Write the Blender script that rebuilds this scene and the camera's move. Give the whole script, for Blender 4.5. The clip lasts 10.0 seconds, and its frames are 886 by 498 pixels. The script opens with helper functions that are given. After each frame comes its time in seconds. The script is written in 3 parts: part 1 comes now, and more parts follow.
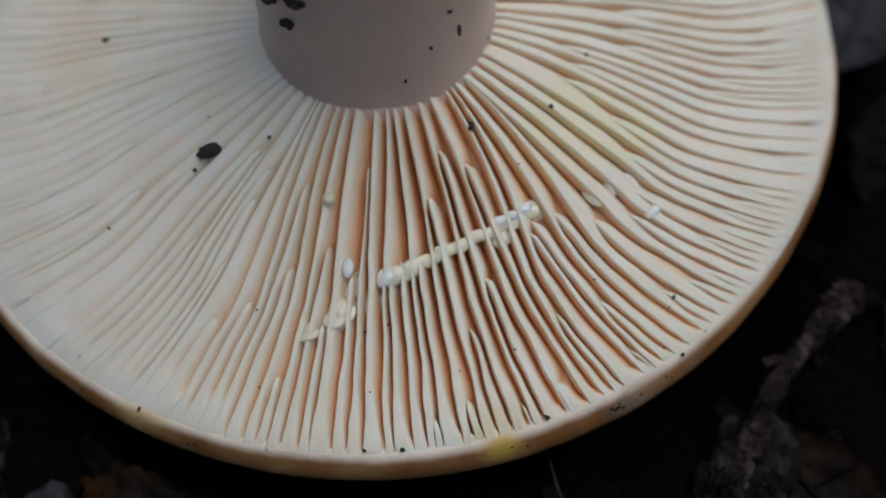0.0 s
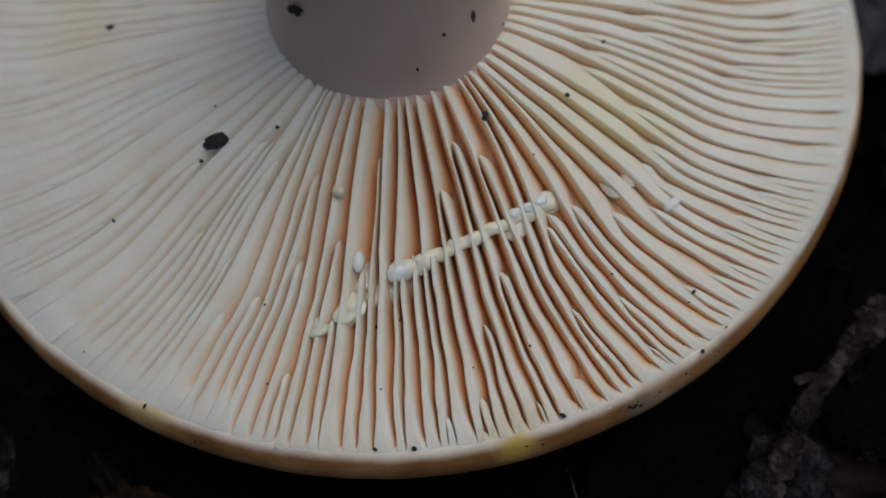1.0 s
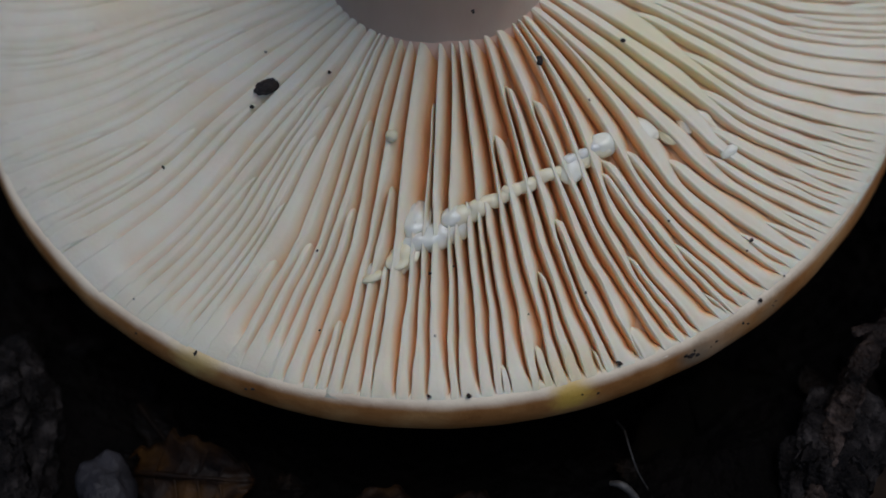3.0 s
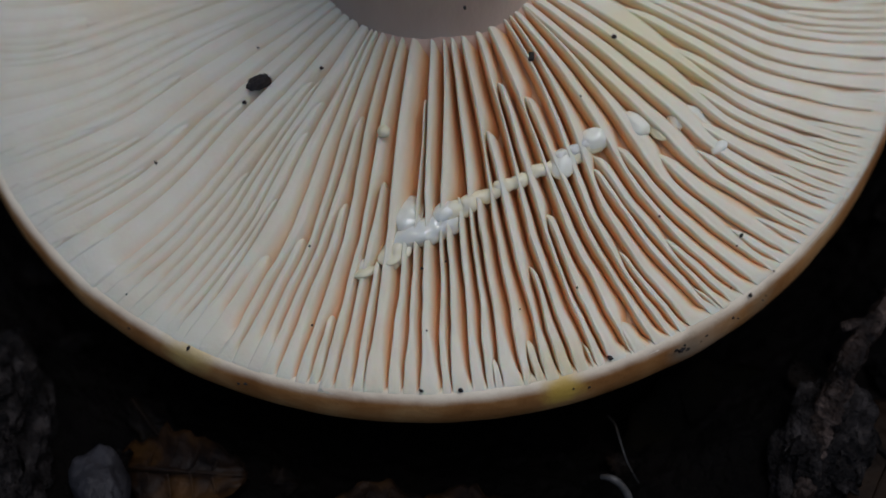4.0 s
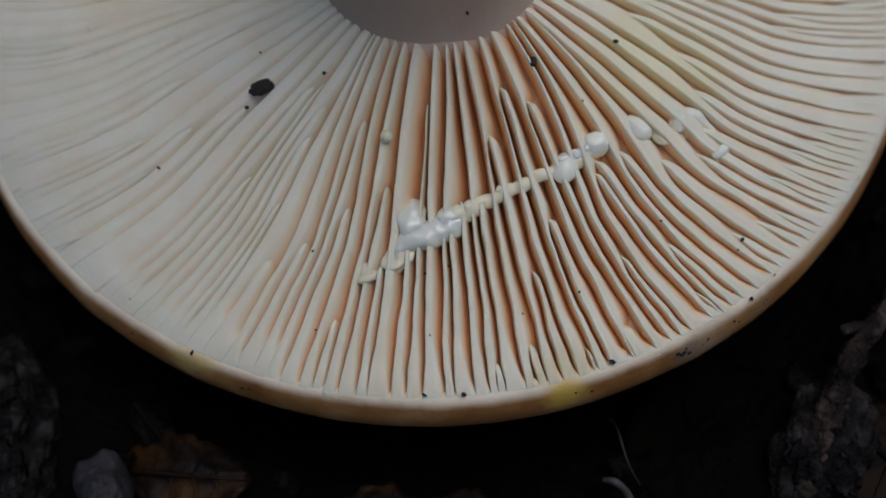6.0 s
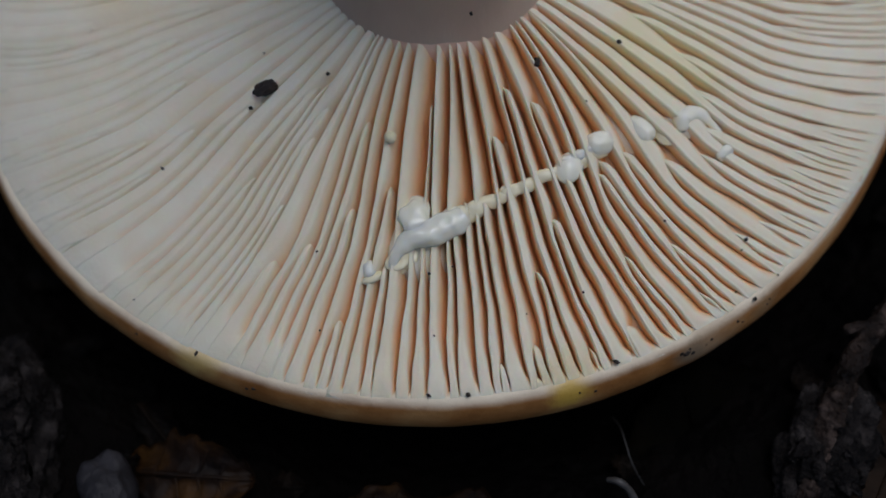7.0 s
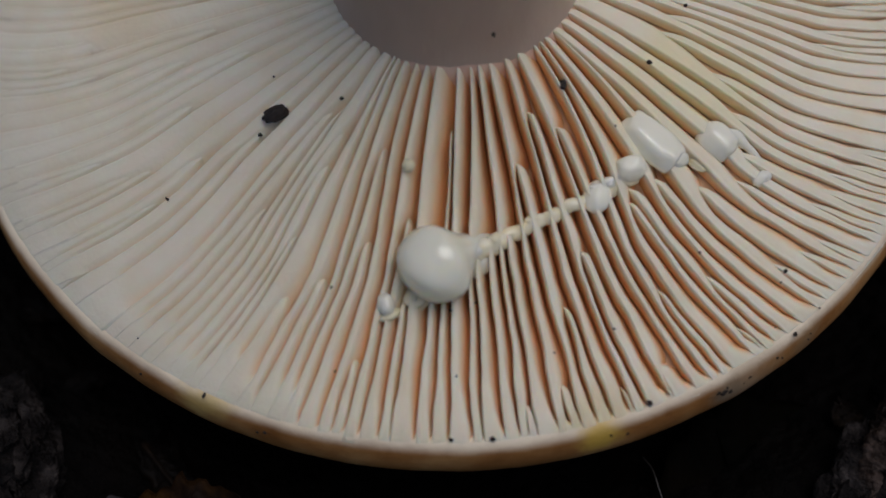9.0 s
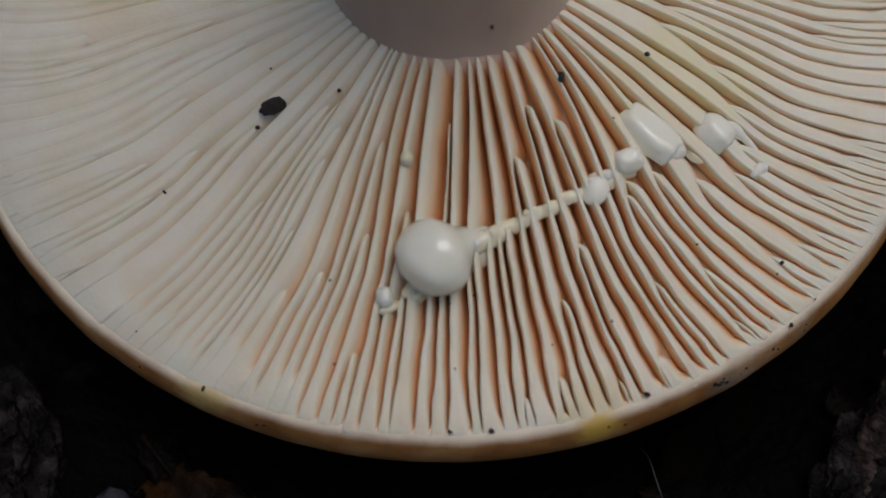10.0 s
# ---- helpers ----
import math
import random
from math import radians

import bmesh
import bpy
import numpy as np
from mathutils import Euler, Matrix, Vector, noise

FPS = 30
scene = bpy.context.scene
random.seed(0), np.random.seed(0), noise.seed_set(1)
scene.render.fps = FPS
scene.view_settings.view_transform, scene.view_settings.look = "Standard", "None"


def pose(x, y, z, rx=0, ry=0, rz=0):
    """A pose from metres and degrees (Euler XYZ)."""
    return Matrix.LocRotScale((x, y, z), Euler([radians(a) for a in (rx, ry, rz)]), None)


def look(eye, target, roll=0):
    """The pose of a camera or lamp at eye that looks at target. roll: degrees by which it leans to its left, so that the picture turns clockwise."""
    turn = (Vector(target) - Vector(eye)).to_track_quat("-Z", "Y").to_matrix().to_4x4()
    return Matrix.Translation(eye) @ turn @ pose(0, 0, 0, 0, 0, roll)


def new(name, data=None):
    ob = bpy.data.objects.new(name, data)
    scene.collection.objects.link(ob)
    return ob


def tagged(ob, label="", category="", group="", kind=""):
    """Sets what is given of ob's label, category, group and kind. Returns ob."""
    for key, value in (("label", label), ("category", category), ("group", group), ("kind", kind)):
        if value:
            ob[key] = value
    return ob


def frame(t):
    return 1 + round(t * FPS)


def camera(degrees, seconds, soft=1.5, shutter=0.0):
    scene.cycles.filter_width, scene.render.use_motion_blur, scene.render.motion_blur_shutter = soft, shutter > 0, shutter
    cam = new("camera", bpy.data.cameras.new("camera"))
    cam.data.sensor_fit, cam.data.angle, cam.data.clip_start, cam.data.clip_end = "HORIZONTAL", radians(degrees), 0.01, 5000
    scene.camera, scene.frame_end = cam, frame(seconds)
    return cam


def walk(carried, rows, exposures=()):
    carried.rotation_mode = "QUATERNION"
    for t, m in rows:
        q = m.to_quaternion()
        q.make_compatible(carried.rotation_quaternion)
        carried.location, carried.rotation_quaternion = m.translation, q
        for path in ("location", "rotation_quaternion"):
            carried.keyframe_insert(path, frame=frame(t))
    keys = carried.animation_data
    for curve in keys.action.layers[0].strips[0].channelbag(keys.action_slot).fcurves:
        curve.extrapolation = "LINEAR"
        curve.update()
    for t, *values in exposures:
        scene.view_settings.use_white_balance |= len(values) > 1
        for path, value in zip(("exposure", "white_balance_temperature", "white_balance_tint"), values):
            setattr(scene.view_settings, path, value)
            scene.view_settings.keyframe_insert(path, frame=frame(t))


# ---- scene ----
cam = camera(50, 10.0, soft=1.6)
cam.data.dof.use_dof = True
cam.data.dof.focus_distance = 0.0733
cam.data.dof.aperture_fstop = 12.5
PATH = [
    (0, pose(0.00701, -0.06325, 0.07601, 27.084, 1.160, -0.665)),
    (0.2, pose(0.00724, -0.06288, 0.07594, 26.865, 1.254, -0.593)),
    (0.3, pose(0.00749, -0.06272, 0.07590, 26.755, 1.301, -0.556)),
    (0.4, pose(0.00773, -0.06268, 0.07579, 26.646, 1.348, -0.520)),
    (0.5, pose(0.00798, -0.06256, 0.07572, 26.536, 1.395, -0.484)),
    (0.6, pose(0.00774, -0.06244, 0.07543, 26.516, 1.448, -0.461)),
    (0.7, pose(0.00785, -0.06224, 0.07517, 26.495, 1.502, -0.437)),
    (0.8, pose(0.00774, -0.06215, 0.07486, 26.475, 1.555, -0.414)),
    (0.9, pose(0.00728, -0.06207, 0.07455, 26.454, 1.609, -0.390)),
    (1, pose(0.00673, -0.06198, 0.07425, 26.434, 1.662, -0.367)),
    (1.2, pose(0.00593, -0.06195, 0.07380, 26.114, 1.716, -0.304)),
    (1.4, pose(0.00535, -0.06208, 0.07327, 25.794, 1.769, -0.241)),
    (1.5, pose(0.00517, -0.06232, 0.07292, 25.634, 1.796, -0.210)),
    (2, pose(0.00390, -0.06345, 0.07212, 25.765, 1.896, -0.109)),
    (2.5, pose(0.00323, -0.06477, 0.07177, 26.256, 2.189, 0.093)),
    (4, pose(0.00344, -0.06504, 0.07215, 25.822, 1.830, -0.100)),
    (4.5, pose(0.00297, -0.06498, 0.07233, 25.746, 1.566, -0.280)),
    (5, pose(0.00280, -0.06498, 0.07231, 25.846, 1.514, -0.348)),
    (5.5, pose(0.00284, -0.06464, 0.07251, 25.593, 1.600, -0.328)),
    (7, pose(0.00243, -0.06442, 0.07284, 25.467, 1.548, -0.419)),
    (7.1, pose(0.00228, -0.06426, 0.07252, 25.410, 1.630, -0.489)),
    (7.2, pose(0.00231, -0.06363, 0.07241, 25.353, 1.712, -0.558)),
    (7.3, pose(0.00347, -0.06326, 0.07216, 25.297, 1.793, -0.628)),
    (7.4, pose(0.00461, -0.06265, 0.07201, 25.240, 1.875, -0.697)),
    (7.5, pose(0.00549, -0.06221, 0.07180, 25.183, 1.957, -0.767)),
    (7.6, pose(0.00547, -0.06245, 0.07122, 25.253, 2.041, -0.717)),
    (7.7, pose(0.00724, -0.06217, 0.07082, 25.322, 2.125, -0.667)),
    (7.8, pose(0.00831, -0.06187, 0.07045, 25.392, 2.209, -0.618)),
    (7.9, pose(0.00744, -0.06179, 0.07004, 25.461, 2.293, -0.568)),
    (8, pose(0.00479, -0.06071, 0.07017, 25.531, 2.377, -0.518)),
    (8.1, pose(0.00420, -0.06061, 0.07025, 25.597, 2.331, -0.578)),
    (8.2, pose(0.00401, -0.06067, 0.07023, 25.664, 2.284, -0.639)),
    (8.3, pose(0.00279, -0.05929, 0.07095, 25.730, 2.238, -0.699)),
    (8.4, pose(0.00278, -0.05919, 0.07100, 25.797, 2.191, -0.760)),
    (8.5, pose(0.00236, -0.05887, 0.07118, 25.863, 2.145, -0.820)),
    (8.6, pose(0.00205, -0.05894, 0.07110, 25.799, 2.088, -0.785)),
    (8.7, pose(0.00158, -0.05871, 0.07117, 25.735, 2.032, -0.749)),
    (8.8, pose(0.00152, -0.05871, 0.07111, 25.672, 1.975, -0.714)),
    (8.9, pose(0.00096, -0.05908, 0.07089, 25.608, 1.919, -0.678)),
    (9, pose(0.00103, -0.06042, 0.07019, 25.544, 1.862, -0.643)),
    (9.1, pose(0.00097, -0.06098, 0.06994, 25.567, 1.854, -0.613)),
    (9.2, pose(0.00081, -0.06183, 0.06956, 25.590, 1.846, -0.584)),
    (9.3, pose(0.00109, -0.06217, 0.06941, 25.613, 1.837, -0.554)),
    (9.4, pose(0.00104, -0.06220, 0.06941, 25.636, 1.829, -0.525)),
    (9.5, pose(0.00131, -0.06269, 0.06919, 25.659, 1.821, -0.495)),
    (9.6, pose(0.00130, -0.06229, 0.06939, 25.385, 1.738, -0.597)),
    (9.7, pose(0.00065, -0.06143, 0.06981, 25.110, 1.656, -0.699)),
    (9.8, pose(0.00031, -0.06095, 0.07005, 24.836, 1.573, -0.801)),
    (9.9, pose(0.00040, -0.06018, 0.07042, 24.561, 1.491, -0.903)),
    (10, pose(0.00049, -0.05956, 0.07072, 24.287, 1.408, -1.005)),
]
# the mushroom is drawn back a little in the first second, and the camera with it
CARRY = [(0, Vector((0.00045, -0.0019, 0))), (0.5, Vector((0.00018, -0.0008, 0))), (1, Vector((0, 0, 0)))]


def carried_by(t):
    for (t0, v0), (t1, v1) in zip(CARRY, CARRY[1:]):
        if t0 <= t <= t1:
            return Matrix.Translation(v0.lerp(v1, (t - t0) / (t1 - t0)))
    return Matrix()


walk(cam, [(t, carried_by(t) @ m) for t, m in PATH],
     [(0, -0.66, 5780, 11), (1, -0.86, 5770, 11), (2.5, -0.90, 5780, 11), (7, -0.91, 5850, 11), (7.5, -0.89, 6220, 14), (10, -0.92, 6220, 14)])

# ---- light: an overcast wood, soft daylight from above ----
world = bpy.data.worlds.new("overcast_sky")
scene.world = world
world.use_nodes = True
wn = world.node_tree.nodes
sky = wn.new("ShaderNodeTexSky")
sky.sky_type = "NISHITA"
sky.sun_disc = False
sky.sun_elevation = radians(74)
sky.sun_rotation = radians(63)
sky.air_density, sky.dust_density, sky.ozone_density = 1.0, 4.0, 1.0
wn["Background"].inputs["Strength"].default_value = 0.10
world.node_tree.links.new(sky.outputs[0], wn["Background"].inputs["Color"])
sun = new("sun", bpy.data.lights.new("sun", "SUN"))
sun.data.energy = 1.4
sun.data.angle = radians(40)
sun.data.color = (0.96, 0.98, 1.0)
sun.matrix_world = look((0.26, 0.13, 1.0), (0, 0, 0))


# ---- materials ----
def ramp(nt, fac, stops):
    node = nt.nodes.new("ShaderNodeValToRGB")
    el = node.color_ramp.elements
    while len(el) < len(stops):
        el.new(0.5)
    for e, (p, c) in zip(el, stops):
        e.position, e.color = p, (*c, 1)
    nt.links.new(fac, node.inputs[0])
    return node.outputs[0]


def stained(nt, colour, co, centre, radius, tint, strength):
    """A stain with a ragged edge round a place on the thing, in metres."""
    warp = nt.nodes.new("ShaderNodeTexNoise")
    warp.inputs["Scale"].default_value, warp.inputs["Detail"].default_value = 0.9 / radius, 3
    nt.links.new(co, warp.inputs["Vector"])
    vec = nt.nodes.new("ShaderNodeVectorMath")
    vec.operation = "DISTANCE"
    nt.links.new(co, vec.inputs[0])
    vec.inputs[1].default_value = centre
    add = nt.nodes.new("ShaderNodeMath")
    add.operation = "MULTIPLY_ADD"
    add.inputs[1].default_value, add.inputs[2].default_value = radius * 1.4, -0.7 * radius
    nt.links.new(warp.outputs["Fac"], add.inputs[0])
    tot = nt.nodes.new("ShaderNodeMath")
    nt.links.new(vec.outputs["Value"], tot.inputs[0])
    nt.links.new(add.outputs[0], tot.inputs[1])
    rng = nt.nodes.new("ShaderNodeMapRange")
    rng.interpolation_type = "SMOOTHSTEP"
    rng.inputs["From Min"].default_value, rng.inputs["From Max"].default_value = 0.25 * radius, radius
    rng.inputs["To Min"].default_value, rng.inputs["To Max"].default_value = strength, 0.0
    nt.links.new(tot.outputs[0], rng.inputs["Value"])
    mix = nt.nodes.new("ShaderNodeMix")
    mix.data_type = "RGBA"
    nt.links.new(rng.outputs[0], mix.inputs[0])
    nt.links.new(colour, mix.inputs[6])
    mix.inputs[7].default_value = (*tint, 1)
    return mix.outputs[2]


def mat(name, stops, scale=800.0, detail=5.0, rough=0.6, bump=0.1, bump_scale=3000.0, bump_depth=0.0003,
        sss=0.0, sss_radius=(1.0, 0.5, 0.25), sss_scale=0.001, stretch=None, spec=0.5, coat=0.0, by_object=0.0, stains=(), zone=None, side=None):
    """A principled material: colour by a coarse noise, relief by a fine one."""
    m = bpy.data.materials.new(name)
    m.use_nodes = True
    nt = m.node_tree
    b = nt.nodes["Principled BSDF"]
    co = nt.nodes.new("ShaderNodeTexCoord").outputs["Object"]
    if stretch:
        mp = nt.nodes.new("ShaderNodeMapping")
        mp.inputs["Scale"].default_value = stretch
        nt.links.new(co, mp.inputs[0])
        co = mp.outputs[0]
    n1 = nt.nodes.new("ShaderNodeTexNoise")
    n1.inputs["Scale"].default_value, n1.inputs["Detail"].default_value = scale, detail
    nt.links.new(co, n1.inputs["Vector"])
    fac = n1.outputs["Fac"]
    if by_object:
        info = nt.nodes.new("ShaderNodeObjectInfo")
        mul = nt.nodes.new("ShaderNodeMath")
        mul.operation = "MULTIPLY_ADD"
        mul.inputs[1].default_value = by_object
        nt.links.new(info.outputs["Random"], mul.inputs[0])
        nt.links.new(fac, mul.inputs[2])
        sub = nt.nodes.new("ShaderNodeMath")
        sub.operation = "SUBTRACT"
        sub.inputs[1].default_value = by_object / 2
        nt.links.new(mul.outputs[0], sub.inputs[0])
        fac = sub.outputs[0]
    colour = ramp(nt, fac, stops)
    if zone:
        low, high, pale = zone
        sep = nt.nodes.new("ShaderNodeSeparateXYZ")
        nt.links.new(co, sep.inputs[0])
        wav = nt.nodes.new("ShaderNodeMath")
        wav.operation = "MULTIPLY_ADD"
        wav.inputs[1].default_value = 0.0006
        nt.links.new(n1.outputs["Fac"], wav.inputs[0])
        nt.links.new(sep.outputs["Z"], wav.inputs[2])
        zr = nt.nodes.new("ShaderNodeMapRange")
        zr.interpolation_type = "SMOOTHSTEP"
        zr.inputs["From Min"].default_value, zr.inputs["From Max"].default_value = low + 0.0003, high + 0.0003
        nt.links.new(wav.outputs[0], zr.inputs["Value"])
        mz = nt.nodes.new("ShaderNodeMix")
        mz.data_type = "RGBA"
        nt.links.new(zr.outputs[0], mz.inputs[0])
        nt.links.new(colour, mz.inputs[6])
        mz.inputs[7].default_value = (*pale, 1)
        colour = mz.outputs[2]
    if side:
        # pale at the free edge; on the side, peach plus the gaps' warm bounced light as colour: the map runs across the
        # blade
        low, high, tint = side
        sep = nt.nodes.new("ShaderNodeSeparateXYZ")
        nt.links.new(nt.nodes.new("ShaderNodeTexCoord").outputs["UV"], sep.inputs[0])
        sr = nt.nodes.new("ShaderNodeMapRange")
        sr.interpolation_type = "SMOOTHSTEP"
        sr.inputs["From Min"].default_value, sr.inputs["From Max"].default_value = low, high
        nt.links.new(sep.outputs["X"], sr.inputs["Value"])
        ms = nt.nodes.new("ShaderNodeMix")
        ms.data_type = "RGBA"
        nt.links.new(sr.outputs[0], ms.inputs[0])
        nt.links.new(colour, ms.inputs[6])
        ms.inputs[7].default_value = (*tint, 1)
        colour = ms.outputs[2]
    for centre, radius, tint, strength in stains:
        colour = stained(nt, colour, co, centre, radius, tint, strength)
    nt.links.new(colour, b.inputs["Base Color"])
    n2 = nt.nodes.new("ShaderNodeTexNoise")
    n2.inputs["Scale"].default_value, n2.inputs["Detail"].default_value = bump_scale, 6
    nt.links.new(co, n2.inputs["Vector"])
    bp = nt.nodes.new("ShaderNodeBump")
    bp.inputs["Strength"].default_value, bp.inputs["Distance"].default_value = bump, bump_depth
    nt.links.new(n2.outputs["Fac"], bp.inputs["Height"])
    nt.links.new(bp.outputs[0], b.inputs["Normal"])
    rr = nt.nodes.new("ShaderNodeMapRange")
    rr.inputs["To Min"].default_value, rr.inputs["To Max"].default_value = max(rough * 0.8 - 0.03, 0.03), min(rough * 1.2 + 0.03, 1)
    nt.links.new(n2.outputs["Fac"], rr.inputs["Value"])
    nt.links.new(rr.outputs[0], b.inputs["Roughness"])
    b.inputs["Specular IOR Level"].default_value = spec
    b.inputs["Coat Weight"].default_value = coat
    if sss:
        b.inputs["Subsurface Weight"].default_value = sss
        b.inputs["Subsurface Radius"].default_value = sss_radius
        b.inputs["Subsurface Scale"].default_value = sss_scale
    return m


YELLOWED = [((0.0183, -0.0175, 0.0103), 0.0065, (0.86, 0.77, 0.40), 0.45), ((0.0135, -0.0205, 0.0105), 0.004, (0.86, 0.74, 0.42), 0.35),
            ((-0.027, -0.009, 0.01), 0.006, (0.82, 0.66, 0.40), 0.4), ((0.0098, -0.0425, 0.003), 0.0035, (0.78, 0.62, 0.30), 0.4)]
# side: peach that also stands in for light bounced between the blades
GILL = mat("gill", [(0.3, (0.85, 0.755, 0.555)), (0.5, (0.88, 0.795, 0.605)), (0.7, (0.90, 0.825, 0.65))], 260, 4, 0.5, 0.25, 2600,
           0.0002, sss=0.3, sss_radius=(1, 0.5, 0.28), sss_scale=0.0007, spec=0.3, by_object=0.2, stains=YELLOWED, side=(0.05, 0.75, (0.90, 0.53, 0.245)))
TRAMA = mat("cap_flesh", [(0.3, (0.86, 0.56, 0.31)), (0.7, (0.88, 0.61, 0.37))], 500, 4, 0.6, 0.2, 2600, 0.0002, spec=0.3)
COLLAR = mat("stem_collar", [(0.3, (0.80, 0.51, 0.36)), (0.7, (0.85, 0.62, 0.47))], 600, 4, 0.5, 0.3, 2600, 0.0002, spec=0.3)
MARGIN_STAINS = [((0.0105, -0.0432, 0.0018), 0.0024, (0.68, 0.44, 0.07), 0.85), ((-0.0185, -0.040, 0.002), 0.003, (0.66, 0.48, 0.16), 0.7),
                 ((0.020, -0.0395, 0.0012), 0.0018, (0.10, 0.06, 0.03), 0.9), ((0.0215, -0.039, 0.0012), 0.0035, (0.45, 0.33, 0.2), 0.6),
                 ((0.0265, -0.0355, 0.0012), 0.002, (0.3, 0.2, 0.1), 0.6)]
# tan skin under a cream margin, browned further for the dim light there
SKIN = mat("cap_skin", [(0.3, (0.25, 0.098, 0.023)), (0.5, (0.36, 0.160, 0.045)), (0.7, (0.49, 0.265, 0.095))], 240, 6, 0.5, 0.3, 1800,
           0.0003, spec=0.35, zone=(0.0019, 0.0028, (0.86, 0.74, 0.54)), stains=MARGIN_STAINS)
STEM = mat("stem_flesh", [(0.3, (0.57, 0.415, 0.305)), (0.5, (0.64, 0.48, 0.36)), (0.7, (0.71, 0.55, 0.425))], 130, 5, 0.45, 0.25, 1500,
           0.0003, sss=0.3, sss_radius=(1, 0.5, 0.3), sss_scale=0.0015, stretch=(1, 1, 0.35), spec=0.4)
MILK = mat("latex", [(0.3, (0.975, 0.905, 0.71)), (0.7, (0.985, 0.93, 0.76))], 300, 3, 0.06, 0.02, 900, 0.0001,
           sss=0.6, sss_radius=(1, 0.9, 0.7), sss_scale=0.0012, spec=0.7, coat=0.3)
MILK_SOFT = mat("thick_latex", [(0.3, (0.98, 0.91, 0.72)), (0.7, (0.99, 0.935, 0.77))], 300, 3, 0.14, 0.05, 1400, 0.0001,
                sss=0.4, sss_radius=(1, 0.9, 0.7), sss_scale=0.0006, spec=0.6)
MILK_CREAM = mat("cream_latex", [(0.3, (0.93, 0.82, 0.54)), (0.7, (0.96, 0.88, 0.66))], 400, 3, 0.15, 0.03, 900, 0.0001,
                 sss=0.3, sss_radius=(1, 0.85, 0.5), sss_scale=0.0005)
MILK_OLD = mat("drying_latex", [(0.3, (0.80, 0.70, 0.40)), (0.7, (0.87, 0.82, 0.62))], 300, 3, 0.3, 0.05, 900, 0.0001,
               sss=0.25, sss_radius=(1, 0.8, 0.4), sss_scale=0.0009)
CRUMB = mat("soil_crumb", [(0.3, (0.006, 0.004, 0.003)), (0.7, (0.045, 0.028, 0.017))], 1500, 6, 0.7, 0.8, 4000, 0.0003)
# darker than wet humus: the shade round the cap is in the colour
SOIL = mat("shaded_wet_soil", [(0.3, (0.0005, 0.0004, 0.0003)), (0.7, (0.0028, 0.0019, 0.0014))], 120, 8, 0.75, 0.9, 600, 0.002, spec=0.05)
# leaf browns lowered towards black, with the shade beneath the rim included
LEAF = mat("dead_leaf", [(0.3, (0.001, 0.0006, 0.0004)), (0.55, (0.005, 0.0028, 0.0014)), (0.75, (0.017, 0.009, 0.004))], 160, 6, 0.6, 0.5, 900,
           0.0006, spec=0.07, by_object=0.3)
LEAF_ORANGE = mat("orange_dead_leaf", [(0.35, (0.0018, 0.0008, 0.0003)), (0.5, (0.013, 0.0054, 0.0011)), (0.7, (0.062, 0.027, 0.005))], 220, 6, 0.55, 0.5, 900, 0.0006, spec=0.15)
# an olive leaf dimmed by colour to sink into the shade
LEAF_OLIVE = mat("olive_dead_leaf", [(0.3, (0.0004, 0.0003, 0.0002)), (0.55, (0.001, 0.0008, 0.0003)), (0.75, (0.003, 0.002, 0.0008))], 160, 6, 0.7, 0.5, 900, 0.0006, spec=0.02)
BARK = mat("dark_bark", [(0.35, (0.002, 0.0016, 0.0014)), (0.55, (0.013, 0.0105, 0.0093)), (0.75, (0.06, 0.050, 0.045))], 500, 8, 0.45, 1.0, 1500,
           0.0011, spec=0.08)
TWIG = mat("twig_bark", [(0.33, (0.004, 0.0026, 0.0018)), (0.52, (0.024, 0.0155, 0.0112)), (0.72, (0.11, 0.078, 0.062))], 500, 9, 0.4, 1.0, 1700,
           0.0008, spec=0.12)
STALK = mat("pale_stalk", [(0.3, (0.018, 0.016, 0.013)), (0.7, (0.06, 0.054, 0.047))], 400, 5, 0.5, 0.4, 1500, 0.0003)
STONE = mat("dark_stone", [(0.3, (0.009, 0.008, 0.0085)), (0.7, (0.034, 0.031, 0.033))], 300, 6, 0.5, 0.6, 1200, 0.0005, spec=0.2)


# ---- building helpers ----
def mesh_of(name, verts, faces, material, smooth=True):
    me = bpy.data.meshes.new(name)
    me.from_pydata([tuple(v) for v in verts], [], faces)
    me.materials.append(material)
    if smooth:
        me.polygons.foreach_set("use_smooth", [True] * len(me.polygons))
    me.update()
    return me


def piece(name, verts, faces, material, parent=None, label=""):
    ob = new(name, mesh_of(name, verts, faces, material))
    ob.parent = parent
    return tagged(ob, label) if label else ob


def grid_faces(nu, nv, wrap_v=False, wrap_u=False):
    out = []
    for i in range(nu if wrap_u else nu - 1):
        for j in range(nv if wrap_v else nv - 1):
            a, b = i, (i + 1) % nu
            c, d = j, (j + 1) % nv
            out.append((a * nv + c, b * nv + c, b * nv + d, a * nv + d))
    return out


def smooth01(t):
    t = min(max(t, 0.0), 1.0)
    return t * t * (3 - 2 * t)


# ---- the mushroom: upside down, stem up, its cap on the litter ----
R = 0.045
CX, CY = 0.0008, -0.0078
R_STEM = 0.0094
R_FOOT = 0.0101  # the stem where it meets the gills
R_GILL = 0.966 * R


def gill_xy(s, phi):
    c, n = math.cos(phi), math.sin(phi)
    return ((1 - s) * (CX + R_STEM * c) + s * R_GILL * c, (1 - s) * (CY + R_STEM * n) + s * R_GILL * n)


